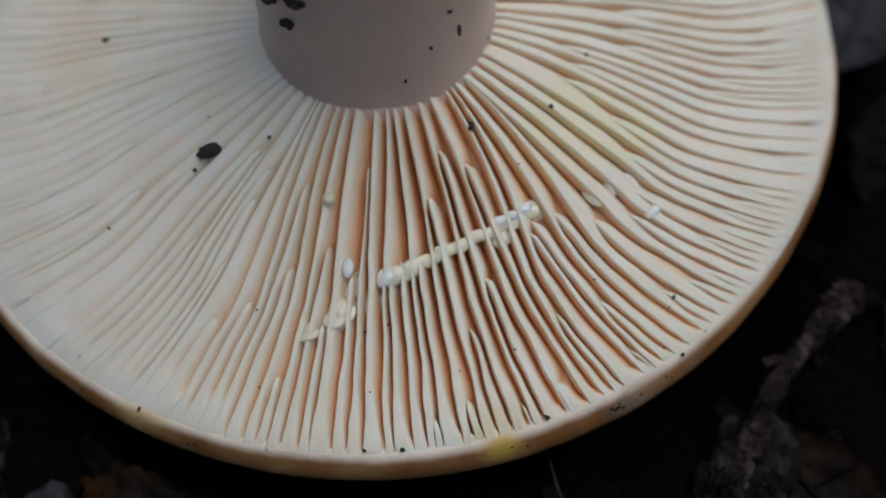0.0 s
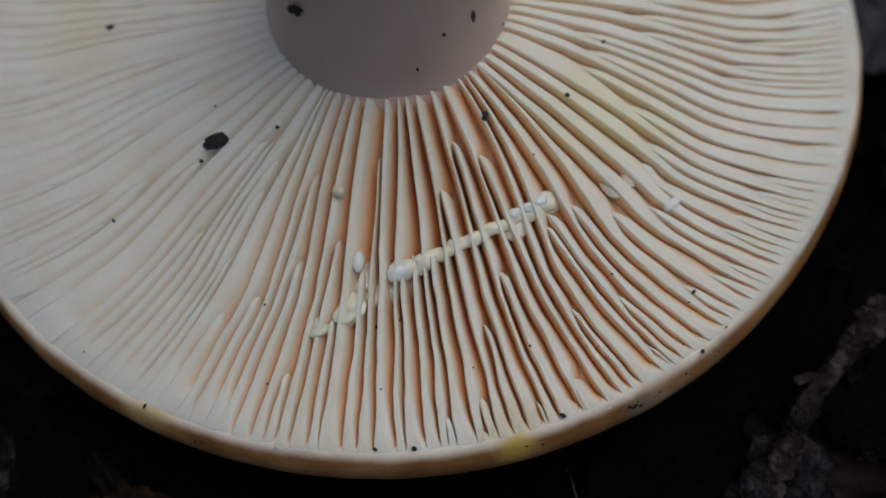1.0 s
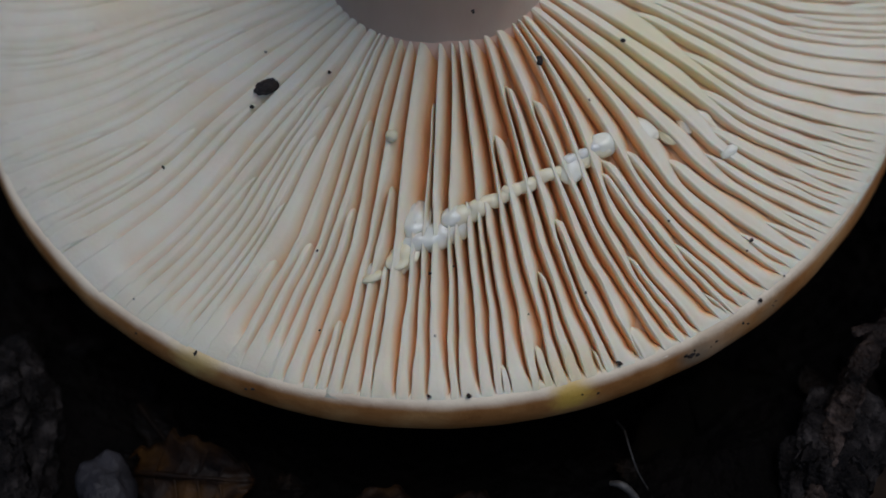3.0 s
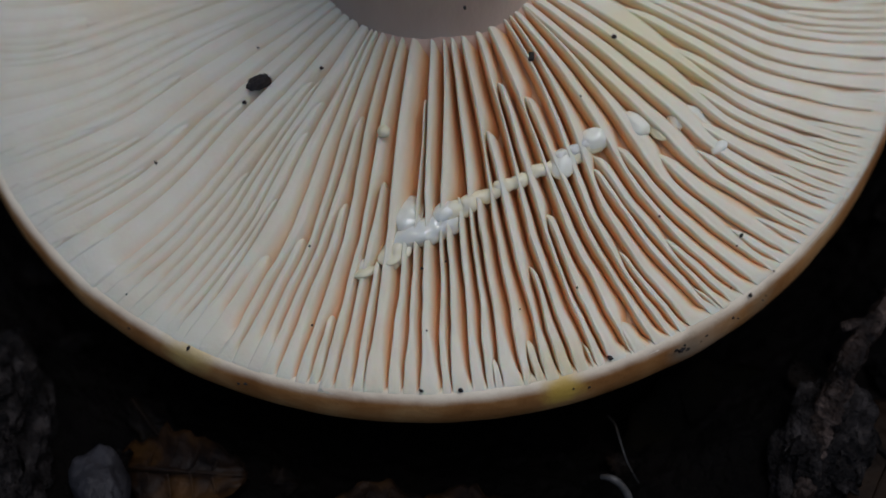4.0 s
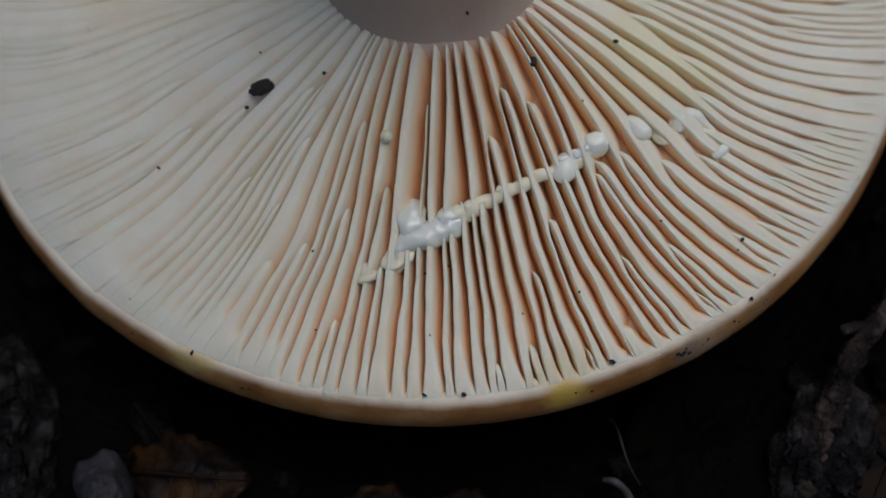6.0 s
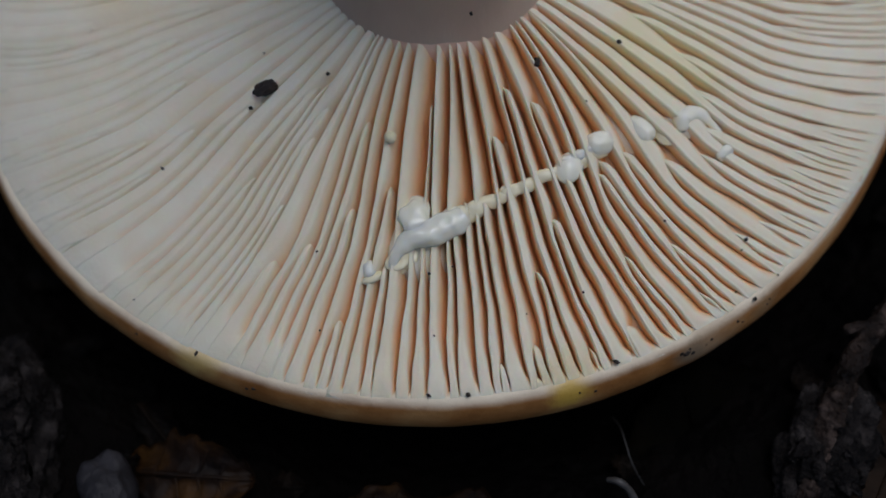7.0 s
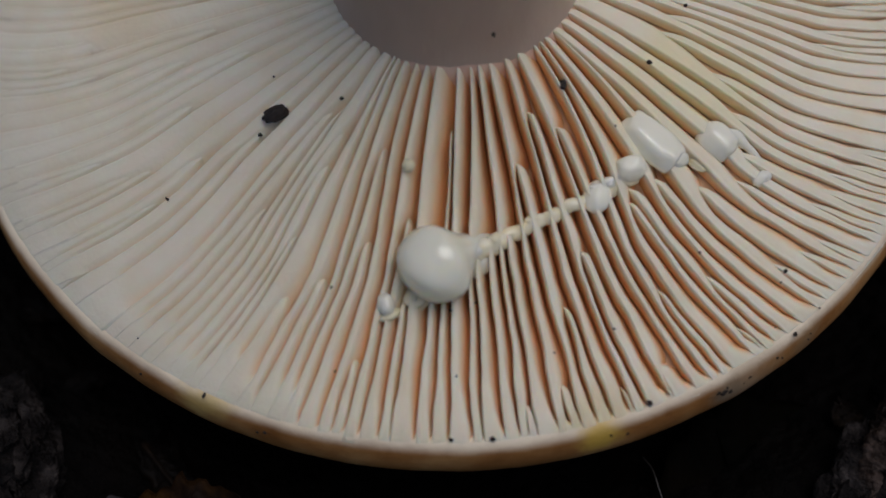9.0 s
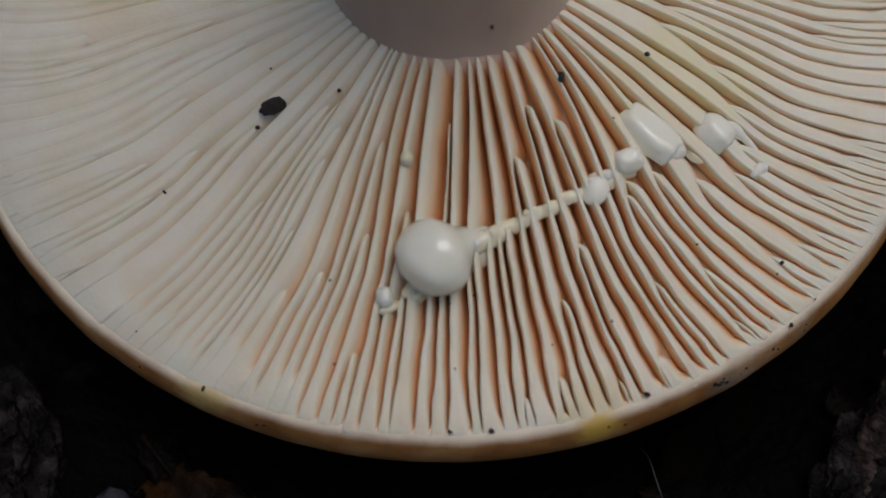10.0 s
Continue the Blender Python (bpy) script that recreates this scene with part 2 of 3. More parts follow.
def gill_z(s, x):
    """Height of the gills' free edges."""
    return R * (0.29 - 0.225 * s + 0.12 * (x / R) ** 2 * (1 - min(max(s, 0.0), 1.0) ** 3))


def sideways(deg):
    """0 for the deep, loose gills at the torn front, 1 for the low, crowded ones round the rest of the cap."""
    off = (deg + 80 + 180) % 360 - 180
    return smooth01((off - 6) / 44) if off > 0 else smooth01((-off - 18) / 24)


def calm(deg):
    """1 for the flat, tightly packed gills at the back of the cap."""
    deg %= 360
    return smooth01((236 - deg) / 30) * smooth01(((deg + 90) % 360 - 38) / 40)


def gill_depth(s, deg):
    """Height of the blades over the flesh: low at the stem, deep half-way, none at the margin."""
    crowd = sideways(deg)
    turn = (deg + 268) % 360 - 268
    left = smooth01((-98 - turn) / 12)
    right = smooth01((turn + 76) / 16) + 0.8 * smooth01((turn + 52) / 25)
    deep = (0.0029 - (0.0013 - 0.0001 * left) * crowd - 0.0012 * calm(deg)) * (1 - (0.55 - 0.3 * left) * crowd * smooth01((s - 0.45) / 0.4)) * (1 - 0.26 * right)
    return deep * (0.45 + 0.25 * crowd + (0.55 - 0.25 * crowd) * smooth01((s - 0.0) / 0.18)) * (1 - 0.45 * smooth01((s - 0.5) / 0.4)) * (1 - 0.9 * smooth01((s - 0.95) / 0.06))


mushroom = tagged(new("mushroom"), "upturned milk-cap mushroom with crowded cream gills and a pale stem", "mushroom")


def revolve(rows, n=160, wobble=0.0, seed=0.0):
    """Rings of (radius, z) round the cap's axis, with an uneven outline."""
    verts = []
    for r, z in rows:
        for k in range(n):
            a = 2 * math.pi * k / n
            d = 1 + wobble * (noise.noise(Vector((math.cos(a) * 2.2, math.sin(a) * 2.2, seed))) + 0.4 * noise.noise(Vector((math.cos(a) * 11, math.sin(a) * 11, seed + z * 120))))
            verts.append((r * d * math.cos(a), r * d * math.sin(a), z))
    return verts, [f[::-1] for f in grid_faces(len(rows), n, wrap_v=True)]


RIM = [(0.1, -13.6), (0.3, -13.4), (0.5, -12.9), (0.66, -11.8), (0.8, -10.0), (0.9, -7.6), (0.95, -5.2), (0.974, -3.6), (0.986, -2.4), (0.993, -1.5), (0.9965, -0.8), (0.998, -0.1),
       (0.9965, 0.55), (0.9935, 1.15), (0.9892, 1.7), (0.984, 2.15), (0.978, 2.48), (0.972, 2.64), (0.9655, 2.68), (0.959, 2.58), (0.952, 2.3)]


def rim_radius(z):
    """Radius of the cap's edge at a height in metres."""
    for (r0, z0), (r1, z1) in zip(RIM, RIM[1:]):
        if z0 <= z * 1000 <= z1:
            return R * (r0 + (r1 - r0) * (z * 1000 - z0) / (z1 - z0))
    return R * 0.97


def build_cap():
    v, f = revolve([(R * r, z / 1000) for r, z in RIM], 300, 0.005, 3.0)
    piece("cap_skin", v, f, SKIN, mushroom, "tan-orange cap skin with a rounded cream margin, specked with soil")
    verts = []
    ns, nph = 26, 220
    for i in range(ns):
        s = -0.1 + 1.1 * i / (ns - 1)
        for k in range(nph):
            phi = 2 * math.pi * k / nph
            x, y = gill_xy(s, phi)
            verts.append((x, y, gill_z(s, x) - gill_depth(s, math.degrees(phi)) - 0.0002))
    piece("cap_flesh", verts, grid_faces(ns, nph, wrap_v=True), TRAMA, mushroom, "peach flesh between the gills")


def margin_bend(deg):
    """By how many degrees a gill is swept aside at the margin: away from the front on both hands."""
    deg = (deg + 268) % 360 - 268
    if deg > -80:
        return min(0.115 * (deg + 80), 6.0) * smooth01((70 - deg) / 60)
    return max(0.10 * (deg + 95), -6.5) * smooth01((deg + 240) / 60) if deg < -95 else 0.0


def gill_angle(spec, s):
    """Direction of a gill's sharp edge at s, in degrees: from p0 at the stem to p6 half-way, then swept aside at the margin."""
    p0, p6, s0, o = spec
    ph = p6 + (p0 - p6) * (1 - min(max((s - 0.1) / 0.52, -0.15), 1.0)) ** 1.2 + margin_bend(p6) * max((s - 0.62) / 0.38, 0) ** 1.7
    a = radians(p6)
    ph += 0.55 * noise.noise(Vector((math.cos(a) * 4, math.sin(a) * 4, s * 3.4))) * (1 - 0.5 * s)
    return ph + (0.24 - 0.06 * sideways(p6)) * (noise.noise(Vector((s * 7, o, 0))) + 0.5 * noise.noise(Vector((s * 19, o, 5))))


def build_gill(k, specs):
    """One blade: a sharp, slightly raised edge on one hand, a flat crest, and a rounded slope down to the foot of the next blade."""
    p0, p6, s0, o = specs[k]
    rng = random.Random(k + 3)
    crowd = sideways(p6)
    n = max(12, int(46 * (1.0 - s0)))
    crest = 0.32 + 0.18 * crowd + rng.uniform(-0.06, 0.06)
    ends = 0.97 + rng.uniform(-0.025, 0.025) if crowd < 0.3 or -70 < p6 < 40 else 0.90 + rng.uniform(-0.05, 0.035)
    steep = rng.uniform(0.85, 1.15)
    verts, open_at = [], []
    m = 0
    for i in range(n + 1):
        s = s0 + (1.02 - s0) * i / n if s0 > 0.01 else 0.012 + 1.008 * i / n
        deg = gill_angle(specs[k], s)
        ph = radians(deg)
        x, y = gill_xy(s, ph)
        rad = math.hypot(x - (1 - s) * CX, y - (1 - s) * CY)
        wide, near = 6.0, []
        for j, q in enumerate(specs):
            if j == k or q[2] > s or abs((q[1] - p6 + 180) % 360 - 180) > 14:
                continue
            dlt = (gill_angle(q, s) - deg + 180) % 360 - 180
            if dlt > 0.12:
                near.append((dlt, smooth01((s - q[2]) / (0.10 + 0.16 * crowd)) if q[2] > 0.01 else 1.0))
        near.sort()
        for dlt, act in reversed(near):
            wide = wide + (dlt - wide) * act
        w = radians(wide) * rad
        born = smooth01((s - s0) / (0.07 + 0.09 * crowd)) if s0 > 0.01 else smooth01((s + 0.025) / 0.07)
        d = gill_depth(s, deg)
        shut = smooth01((s - ends) / 0.05)
        dd = d * (1 - 0.98 * shut)
        open_at.append(1 - 0.85 * shut)
        z0 = gill_z(s, x) - d * (1 - born) * 0.95 + 0.00007 * noise.noise(Vector((s * 9, o, 9)))
        z0 -= 0.00030 * smooth01((s - 0.965) / 0.055)
        c = crest * (1 + 0.3 * noise.noise(Vector((s * 6, o, 3)))) + (0.75 - crest) * (1 - 0.8 * max(crowd, smooth01((p6 + 80) / 12))) * max(smooth01((s - 0.80) / 0.2), 0.6 * shut)
        # above the cut the loose blades stand apart, with thin edges
        c *= 1 - 0.38 * (1 - crowd) * smooth01((0.56 - s) / 0.14)
        c = c * (0.35 + 0.65 * born) if s0 > 0.01 else c
        tip = w * (0.3 - 0.2 * crowd + (0.7 + 0.2 * crowd) * smooth01((s - s0) / (0.05 + 0.14 * crowd))) if s0 > 0.01 else w
        edge = min(0.05 * tip, 0.00006)
        lift = min(0.00007, 0.05 * w) * (1 - shut) * (1 - 0.7 * crowd)
        rows = [(0.02 * tip, -1.05 * d), (0.0, -0.5 * dd), (-0.3 * edge, -0.00012 - lift), (0.3 * edge, -0.00002 + 0.3 * lift), (1.5 * edge + 0.02 * tip, lift), (0.10 * tip, 0.35 * lift)]
        rows += [(c * tip * 0.55, 0.0), (c * tip, -0.015 * dd)]
        # the slope: round at the shoulder, then a long fall
        for u in (0.14, 0.28, 0.43, 0.6, 0.8, 1.0):
            rows.append(((c + (1.04 - c) * u) * tip, -dd * (0.02 + 0.98 * ((1 - crowd) * (0.5 * smooth01(u) + 0.5 * u) + crowd * u ** (1.7 * steep)))))
        rows.append((1.06 * tip, -1.05 * d - 0.0001))
        m = len(rows)
        lx, ly = -math.sin(ph), math.cos(ph)
        for off, h in rows:
            verts.append((x + lx * off, y + ly * off, z0 + h))
    faces = grid_faces(n + 1, m)
    faces.append(tuple(range(m)))
    faces.append(tuple(n * m + j for j in range(m - 1, -1, -1)))
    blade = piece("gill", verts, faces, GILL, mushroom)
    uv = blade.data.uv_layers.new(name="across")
    # the painted gap warmth weakens where blades are crowded, flat or closing up
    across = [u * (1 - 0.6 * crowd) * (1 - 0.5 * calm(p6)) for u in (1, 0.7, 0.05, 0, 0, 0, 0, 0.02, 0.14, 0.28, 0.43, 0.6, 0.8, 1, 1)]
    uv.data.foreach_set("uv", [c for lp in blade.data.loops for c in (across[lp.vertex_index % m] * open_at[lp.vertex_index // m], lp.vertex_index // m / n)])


# direction at the stem, direction half-way, and where the blade begins between the stem (0) and the margin (1)
LEFT = [(-127, -125.2, 0), (-122, -122, .42), (-121.5, -119.2, .0), (-119, -116.2, 0.25), (-116.5, -114.2, 0), (-114.5, -110.3, 0), (-111.5, -107.3, 0),
        (-108.9, -108.9, .56), (-112.6, -112.4, .62), (-124.5, -123.6, .12), (-122.5, -120.5, .1), (-119.5, -117.6, .15), (-115.2, -115.2, .46), (-108.3, -105.9, .2), (-105, -104.5, .45), (-106.8, -102.6, 0), (-101.4, -101.4, .77), (-103, -100.4, 0), (-98.8, -98.9, .38)]
FRONT = [(-97.3, -97.3, .60), (-98.6, -96.3, 0), (-93.7, -93.9, .46), (-91.7, -92.3, .14), (-90.8, -90.7, 0), (-86, -88.5, 0), (-87, -87.2, .45),
         (-84.6, -85.3, .42), (-82.4, -83.6, 0), (-81.5, -82.1, .42), (-77.9, -80.1, 0), (-76.8, -77.9, .25), (-76.5, -76.5, .65), (-71.6, -75.2, 0),
         (-69.6, -73.2, .13), (-72.2, -72, .52), (-65.8, -69.9, 0), (-64.5, -67.6, .19), (-58.5, -66, 0), (-55.5, -63.8, 0)]
RIGHT = [(-60.5, -61.5, .45), (-58.5, -60.2, .42), (-52.5, -57.9, 0), (-55, -56.2, .42), (-47.5, -54, 0), (-51, -51.6, .5), (-46.2, -48.7, 0), (-46, -46.8, .55),
         (-41.3, -45, 0), (-42.5, -43.1, .5), (-36, -40.5, 0), (-37, -38.6, .4), (-31, -36.6, 0), (-30.5, -34.3, .3)]
SHORT = [(-82.9, .88), (-78.9, .845), (-79.6, .935), (-73.6, .895), (-69.7, .865), (-60.7, .87), (-89.6, .955), (-71.3, .95), (-64.9, .69),
         (-59.1, .71), (-52.8, .78), (-49.9, .8), (-47.7, .8), (-44.1, .72), (-41.9, .72), (-39.5, .7), (-37.6, .72), (-35.4, .7)]


def build_gills():
    rng = random.Random(5)
    specs = [(p0, p6, s0, rng.uniform(0, 90)) for p0, p6, s0 in LEFT + FRONT + RIGHT] + [(p, p, s0, rng.uniform(0, 90)) for p, s0 in SHORT]
    # the rest of the round: full gills about 4.5 degrees apart, shorter ones between them
    end, last = 360 - 127.0, -34.3
    while last < end - 2.2:
        step = rng.uniform(4.2, 5.4)
        q = last + step
        full = q + rng.uniform(-0.25, 0.25)
        inner = 6.5 * smooth01((120 - full) / 100) if full < 140 else -2.5 * smooth01((full - 150) / 40)
        if full < end - 0.9:
            specs.append((full + inner, full, 0, rng.uniform(0, 90)))
        half = last + step * rng.uniform(0.45, 0.55)
        specs.append((half + inner * 0.9, half, rng.uniform(0.06, 0.3) if half < 70 else rng.uniform(0.15, 0.6), rng.uniform(0, 90)))
        for at in (0.25, 0.75):
            if rng.random() < 0.6:
                side = last + step * at
                specs.append((side + inner * 0.5, side, rng.uniform(0.5, 0.85), rng.uniform(0, 90)))
        last = q
    for k in range(len(specs)):
        build_gill(k, specs)


def build_stem():
    n = 96
    verts = []
    hs = [(-0.004, 1.05), (0.0085, 1.05), (0.0105, 1.05), (0.0118, 1.035), (0.0130, 1.005), (0.015, 0.97), (0.02, 0.975), (0.028, 0.985), (0.038, 0.99), (0.05, 0.97),
          (0.058, 0.95), (0.0605, 0.90), (0.0615, 0.7), (0.061, 0.3), (0.0612, 0.02)]
    for z, k in hs:
        for j in range(n):
            a = 2 * math.pi * j / n
            d = 1 + 0.02 * noise.noise(Vector((math.cos(a) * 1.5, math.sin(a) * 1.5, z * 60)))
            verts.append((CX + R_FOOT * k * d * math.cos(a), CY + R_FOOT * k * d * math.sin(a), z))
    piece("stem", verts, [f[::-1] for f in grid_faces(len(hs), n, wrap_v=True)], STEM, mushroom, "smooth pale pinkish-grey stem")
    ring = [(0.985, 13.9), (1.01, 13.5), (1.032, 13.1), (1.052, 12.6), (1.075, 11.8), (1.11, 10.8), (1.16, 9.4)]
    verts = []
    for k, z in ring:
        for j in range(n):
            a = 2 * math.pi * j / n
            d = k + 0.008 * noise.noise(Vector((math.cos(a) * 5, math.sin(a) * 5, z * 0.4)))
            verts.append((CX + R_FOOT * d * math.cos(a), CY + R_FOOT * d * math.sin(a), z / 1000 - 0.0009 + 0.00012 * noise.noise(Vector((math.cos(a) * 9, math.sin(a) * 9, 2)))))
    piece("collar", verts, grid_faces(len(ring), n, wrap_v=True), COLLAR, mushroom, "peach ring where the gills meet the stem")


# ---- latex, soil crumbs and litter ----
def surface(x, y):
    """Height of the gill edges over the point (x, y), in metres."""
    s = 0.5
    for _ in range(40):
        qx, qy = x - (1 - s) * CX, y - (1 - s) * CY
        s = (math.hypot(qx, qy) - R_STEM) / (R_GILL - R_STEM)
    return gill_z(s, x)


def blob_mesh(name, a, b, c, material, seed=0, bump=0.06, pear=0.0, nu=24, nv=32, rough=0.0, barrel=0.0):
    """A rounded body of half-sizes a, b, c; pear draws its +x end out into a neck, rough adds small lumps."""
    def spot(v):
        k = 1 + bump * noise.noise(v * 1.6 + Vector((seed * 3.1, seed, 0)))
        if rough:
            k += rough * (noise.noise(v * 4.2 + Vector((seed, 7, 0))) + 0.6 * noise.noise(v * 10 + Vector((seed, 3, 0))))
        if barrel:
            e, rr = 1 - 0.5 * barrel, math.hypot(v.y, v.z)
            v = Vector((math.copysign(abs(v.x) ** e, v.x), v.y * rr ** (e - 1) if rr else 0, v.z * rr ** (e - 1) if rr else 0))
        t = max(v.x, 0.0)
        q = 1 - pear * 0.62 * t * t * (3 - 2 * t)
        return (a * v.x * k * (1 + pear * (0.12 * t ** 2 + 0.5 * t ** 5)), b * v.y * k * q, c * v.z * k * q)
    verts = [spot(Vector((0, 0, -1)))]
    for i in range(1, nu):
        th = math.pi * i / nu
        for j in range(nv):
            ph = 2 * math.pi * j / nv
            verts.append(spot(Vector((math.sin(th) * math.cos(ph), math.sin(th) * math.sin(ph), -math.cos(th)))))
    verts.append(spot(Vector((0, 0, 1))))
    faces = [(0, 1 + (j + 1) % nv, 1 + j) for j in range(nv)]
    for i in range(nu - 2):
        for j in range(nv):
            p, q = 1 + i * nv + j, 1 + i * nv + (j + 1) % nv
            faces.append((p, q, q + nv, p + nv))
    top, base = len(verts) - 1, 1 + (nu - 2) * nv
    faces += [(base + j, base + (j + 1) % nv, top) for j in range(nv)]
    return mesh_of(name, verts, faces, material)


def tube_mesh(name, path, radii, material, seed=0, bump=0.1, nv=18, sub=8, freq=400.0):
    """A tube along smooth points, with rounded ends and an uneven skin."""
    pts, rad = [], []
    for i in range(len(path) - 1):
        p = [Vector(path[min(max(i + k, 0), len(path) - 1)]) for k in (-1, 0, 1, 2)]
        for k in range(sub):
            t = k / sub
            pts.append(0.5 * (2 * p[1] + (p[2] - p[0]) * t + (2 * p[0] - 5 * p[1] + 4 * p[2] - p[3]) * t * t + (3 * p[1] - p[0] - 3 * p[2] + p[3]) * t ** 3))
            rad.append(radii[i] + (radii[i + 1] - radii[i]) * smooth01(t))
    pts.append(Vector(path[-1]))
    rad.append(radii[-1])
    verts = []
    n = len(pts)
    for i, p in enumerate(pts):
        d = (pts[min(i + 1, n - 1)] - pts[max(i - 1, 0)]).normalized()
        u = d.cross(Vector((0, 0, 1)))
        u = u.normalized() if u.length > 1e-6 else Vector((1, 0, 0))
        v = u.cross(d)
        cap = 0.35 if i in (0, n - 1) else 1.0
        for j in range(nv):
            a = 2 * math.pi * j / nv
            w = u * math.cos(a) + v * math.sin(a)
            k = 1 + bump * (noise.noise((p + w * rad[i]) * freq + Vector((seed, 0, 0))) + 0.5 * noise.noise((p + w * rad[i]) * freq * 2.7))
            verts.append(p + w * rad[i] * k * cap)
    faces = grid_faces(n, nv, wrap_v=True)
    faces.append(tuple(range(nv - 1, -1, -1)))
    faces.append(tuple((n - 1) * nv + j for j in range(nv)))
    return mesh_of(name, verts, faces, material)


RIDERS = []  # (thing, its pose on the mushroom, rows of (seconds, metres that it lies below that pose))


def rides(ob, m, rises=()):
    ob.matrix_world = m
    RIDERS.append((ob, m, [(t, h / 1000) for t, h in rises]))
    return ob


def drop(name, label, x, y, up, size, yaw=0, material=None, seed=0, bump=0.06, pear=0.0, rises=(), tilt=0, barrel=0.0):
    """A drop of latex on the gills at (x, y) in millimetres, its centre up millimetres over their edges; rises: seconds, millimetres below."""
    ob = new(name, blob_mesh(name, size[0] / 1000, size[1] / 1000, size[2] / 1000, material or MILK, seed, bump, pear, barrel=barrel))
    tagged(ob, label, "latex drop", "latex drops")
    return rides(ob, pose(x / 1000, y / 1000, surface(x / 1000, y / 1000) + up / 1000, 0, tilt, yaw), rises)


def crumb(x, y, size, seed, stretch=1.0, yaw=0, up=0.0):
    ob = new("soil_crumb", blob_mesh("soil_crumb", size * stretch / 1000, size / 1000, size * 0.6 / 1000, CRUMB, seed, 0.35, 0, 22, 30, 0.16) if size > 0.3 else blob_mesh("soil_crumb", size * stretch / 1000, size / 1000, size * 0.6 / 1000, CRUMB, seed, 0.7, 0, 10, 14, 0.25))
    tagged(ob, "tiny black crumb of soil stuck to the gills", "soil crumb", "soil crumbs")
    return rides(ob, pose(x / 1000, y / 1000, surface(x / 1000, y / 1000) + (up + size * 0.25) / 1000, 0, 0, yaw))


build_cap()
build_gills()
build_stem()

# ---- latex: beads along the cut, and the drops that well up out of it ----
line = [(1.6 + 0.65 * i, -30.75 + 0.30 * i + 0.12 * math.sin(i * 1.9)) for i in range(20)]
strand = new("latex_strand", tube_mesh("latex_strand", [(x / 1000, y / 1000, surface(x / 1000, y / 1000) - 0.00076 + 0.00013 * math.sin(i * 2.3)) for i, (x, y) in enumerate(line)],
             [0.00055 + 0.00006 * math.sin(i * 2.9) + 0.00028 * max(0, 1 - i / 4) for i in range(20)], MILK_CREAM, 3, 0.25, 18, 6, 700))
tagged(strand, "thin beaded strand of cream-white latex along a cut across the gills", "latex strand")
rides(strand, Matrix())
for i, (x, y, sz) in enumerate([(3.4, -29.8, .5), (5.9, -28.6, .42), (10.7, -26.3, .46), (11.7, -25.8, .4), (12.6, -25.3, .5)]):
    drop("latex_bead", "small cream-white latex bead on the cut edge of a gill", x, y, -0.45, (sz * 1.5, sz * 1.1, sz), 25, MILK if i > 1 else MILK_CREAM, 70 + i, 0.15)
drop("latex_drop", "large glossy white drop of milky latex on the cut gills", -0.95, -31.75, 0.75, (3.1, 3.0, 2.6), 34, None, 1, 0.07, 0.95,
     [(0, 8), (5.7, 8), (6.8, 5.0), (7, 4.1), (7.2, 3.0), (7.5, 1.4), (7.8, 0.5), (8.2, 0.15), (8.6, 0), (10, 0)], 14)
MASS = [(-3.1, -34.1, -0.9), (-2.7, -33.3, -0.55), (-1.9, -32.6, -0.4), (-0.8, -32.0, -0.4), (0.4, -31.7, -0.45), (1.6, -31.2, -0.55), (2.6, -30.5, -0.7)]
HEAD = (-1.3, -30.6)
mass = new("latex_lump", tube_mesh("latex_lump", [(x / 1000, y / 1000, surface(x / 1000, y / 1000) + h / 1000) for x, y, h in MASS],
           [0.0003, 0.00055, 0.0008, 0.00105, 0.00115, 0.00105, 0.0008], MILK, 4, 0.3, 28, 10, 460))
tagged(mass, "glossy white lump of latex welling from the cut", "latex drop", "latex drops")
rides(mass, Matrix(), [(0, 1.9), (1, 1.6), (2.5, 0.75), (4.5, 0.4), (5.5, 0.3), (6.8, -0.3), (7.5, -0.75), (8, -0.5), (8.6, 0.3), (10, 0.9)])
drop("latex_lump", "rounded white head of latex on a torn gill", HEAD[0], HEAD[1], -0.75, (1.25, 1.7, 0.95), -14, None, 6, 0.35, 0.0,
     [(0, 1.5), (1.5, 1.3), (2.5, 0.6), (5.5, 0.3), (6.8, -0.3), (7.5, -0.6), (8, 0.4), (10, 1.3)])
drop("latex_lump", "translucent white latex caught between torn gills", -2.2, -33.1, -0.95, (1.5, 1.1, 0.75), 62, MILK_CREAM, 8, 0.5)
drop("latex_bead", "small oval latex bead on a gill's side", -1.6, -29.9, -0.3, (0.5, 0.9, 0.6), -5, None, 9, 0.05, 0,
     [(0, 0), (1.7, 0), (2.6, 0.8), (10, 1.6)])
drop("latex_bead", "glossy white latex bead at the cut's end", 1.7, -30.5, -0.65, (1.2, 0.85, 0.8), 30, None, 10, 0.12)
drop("latex_bead", "hanging white latex bead below the strand", 10.8, -26.7, -0.8, (1.1, 1.4, 0.95), -25, MILK_SOFT, 11, 0.08, 0,
     [(0, 0.9), (1, 0.8), (2.5, 0.3), (5, 0.1), (7, 0), (10, 0)])
drop("latex_bead", "round white latex bead at the strand's end", 13.3, -24.8, -0.35, (1.15, 1.0, 1.0), 20, MILK_SOFT, 12, 0.12, 0,
     [(0, 1.5), (1, 1.3), (2.5, 0.75), (4.5, 0.45), (7, 0.25), (8, 0), (10, 0)], 0, 0.35)
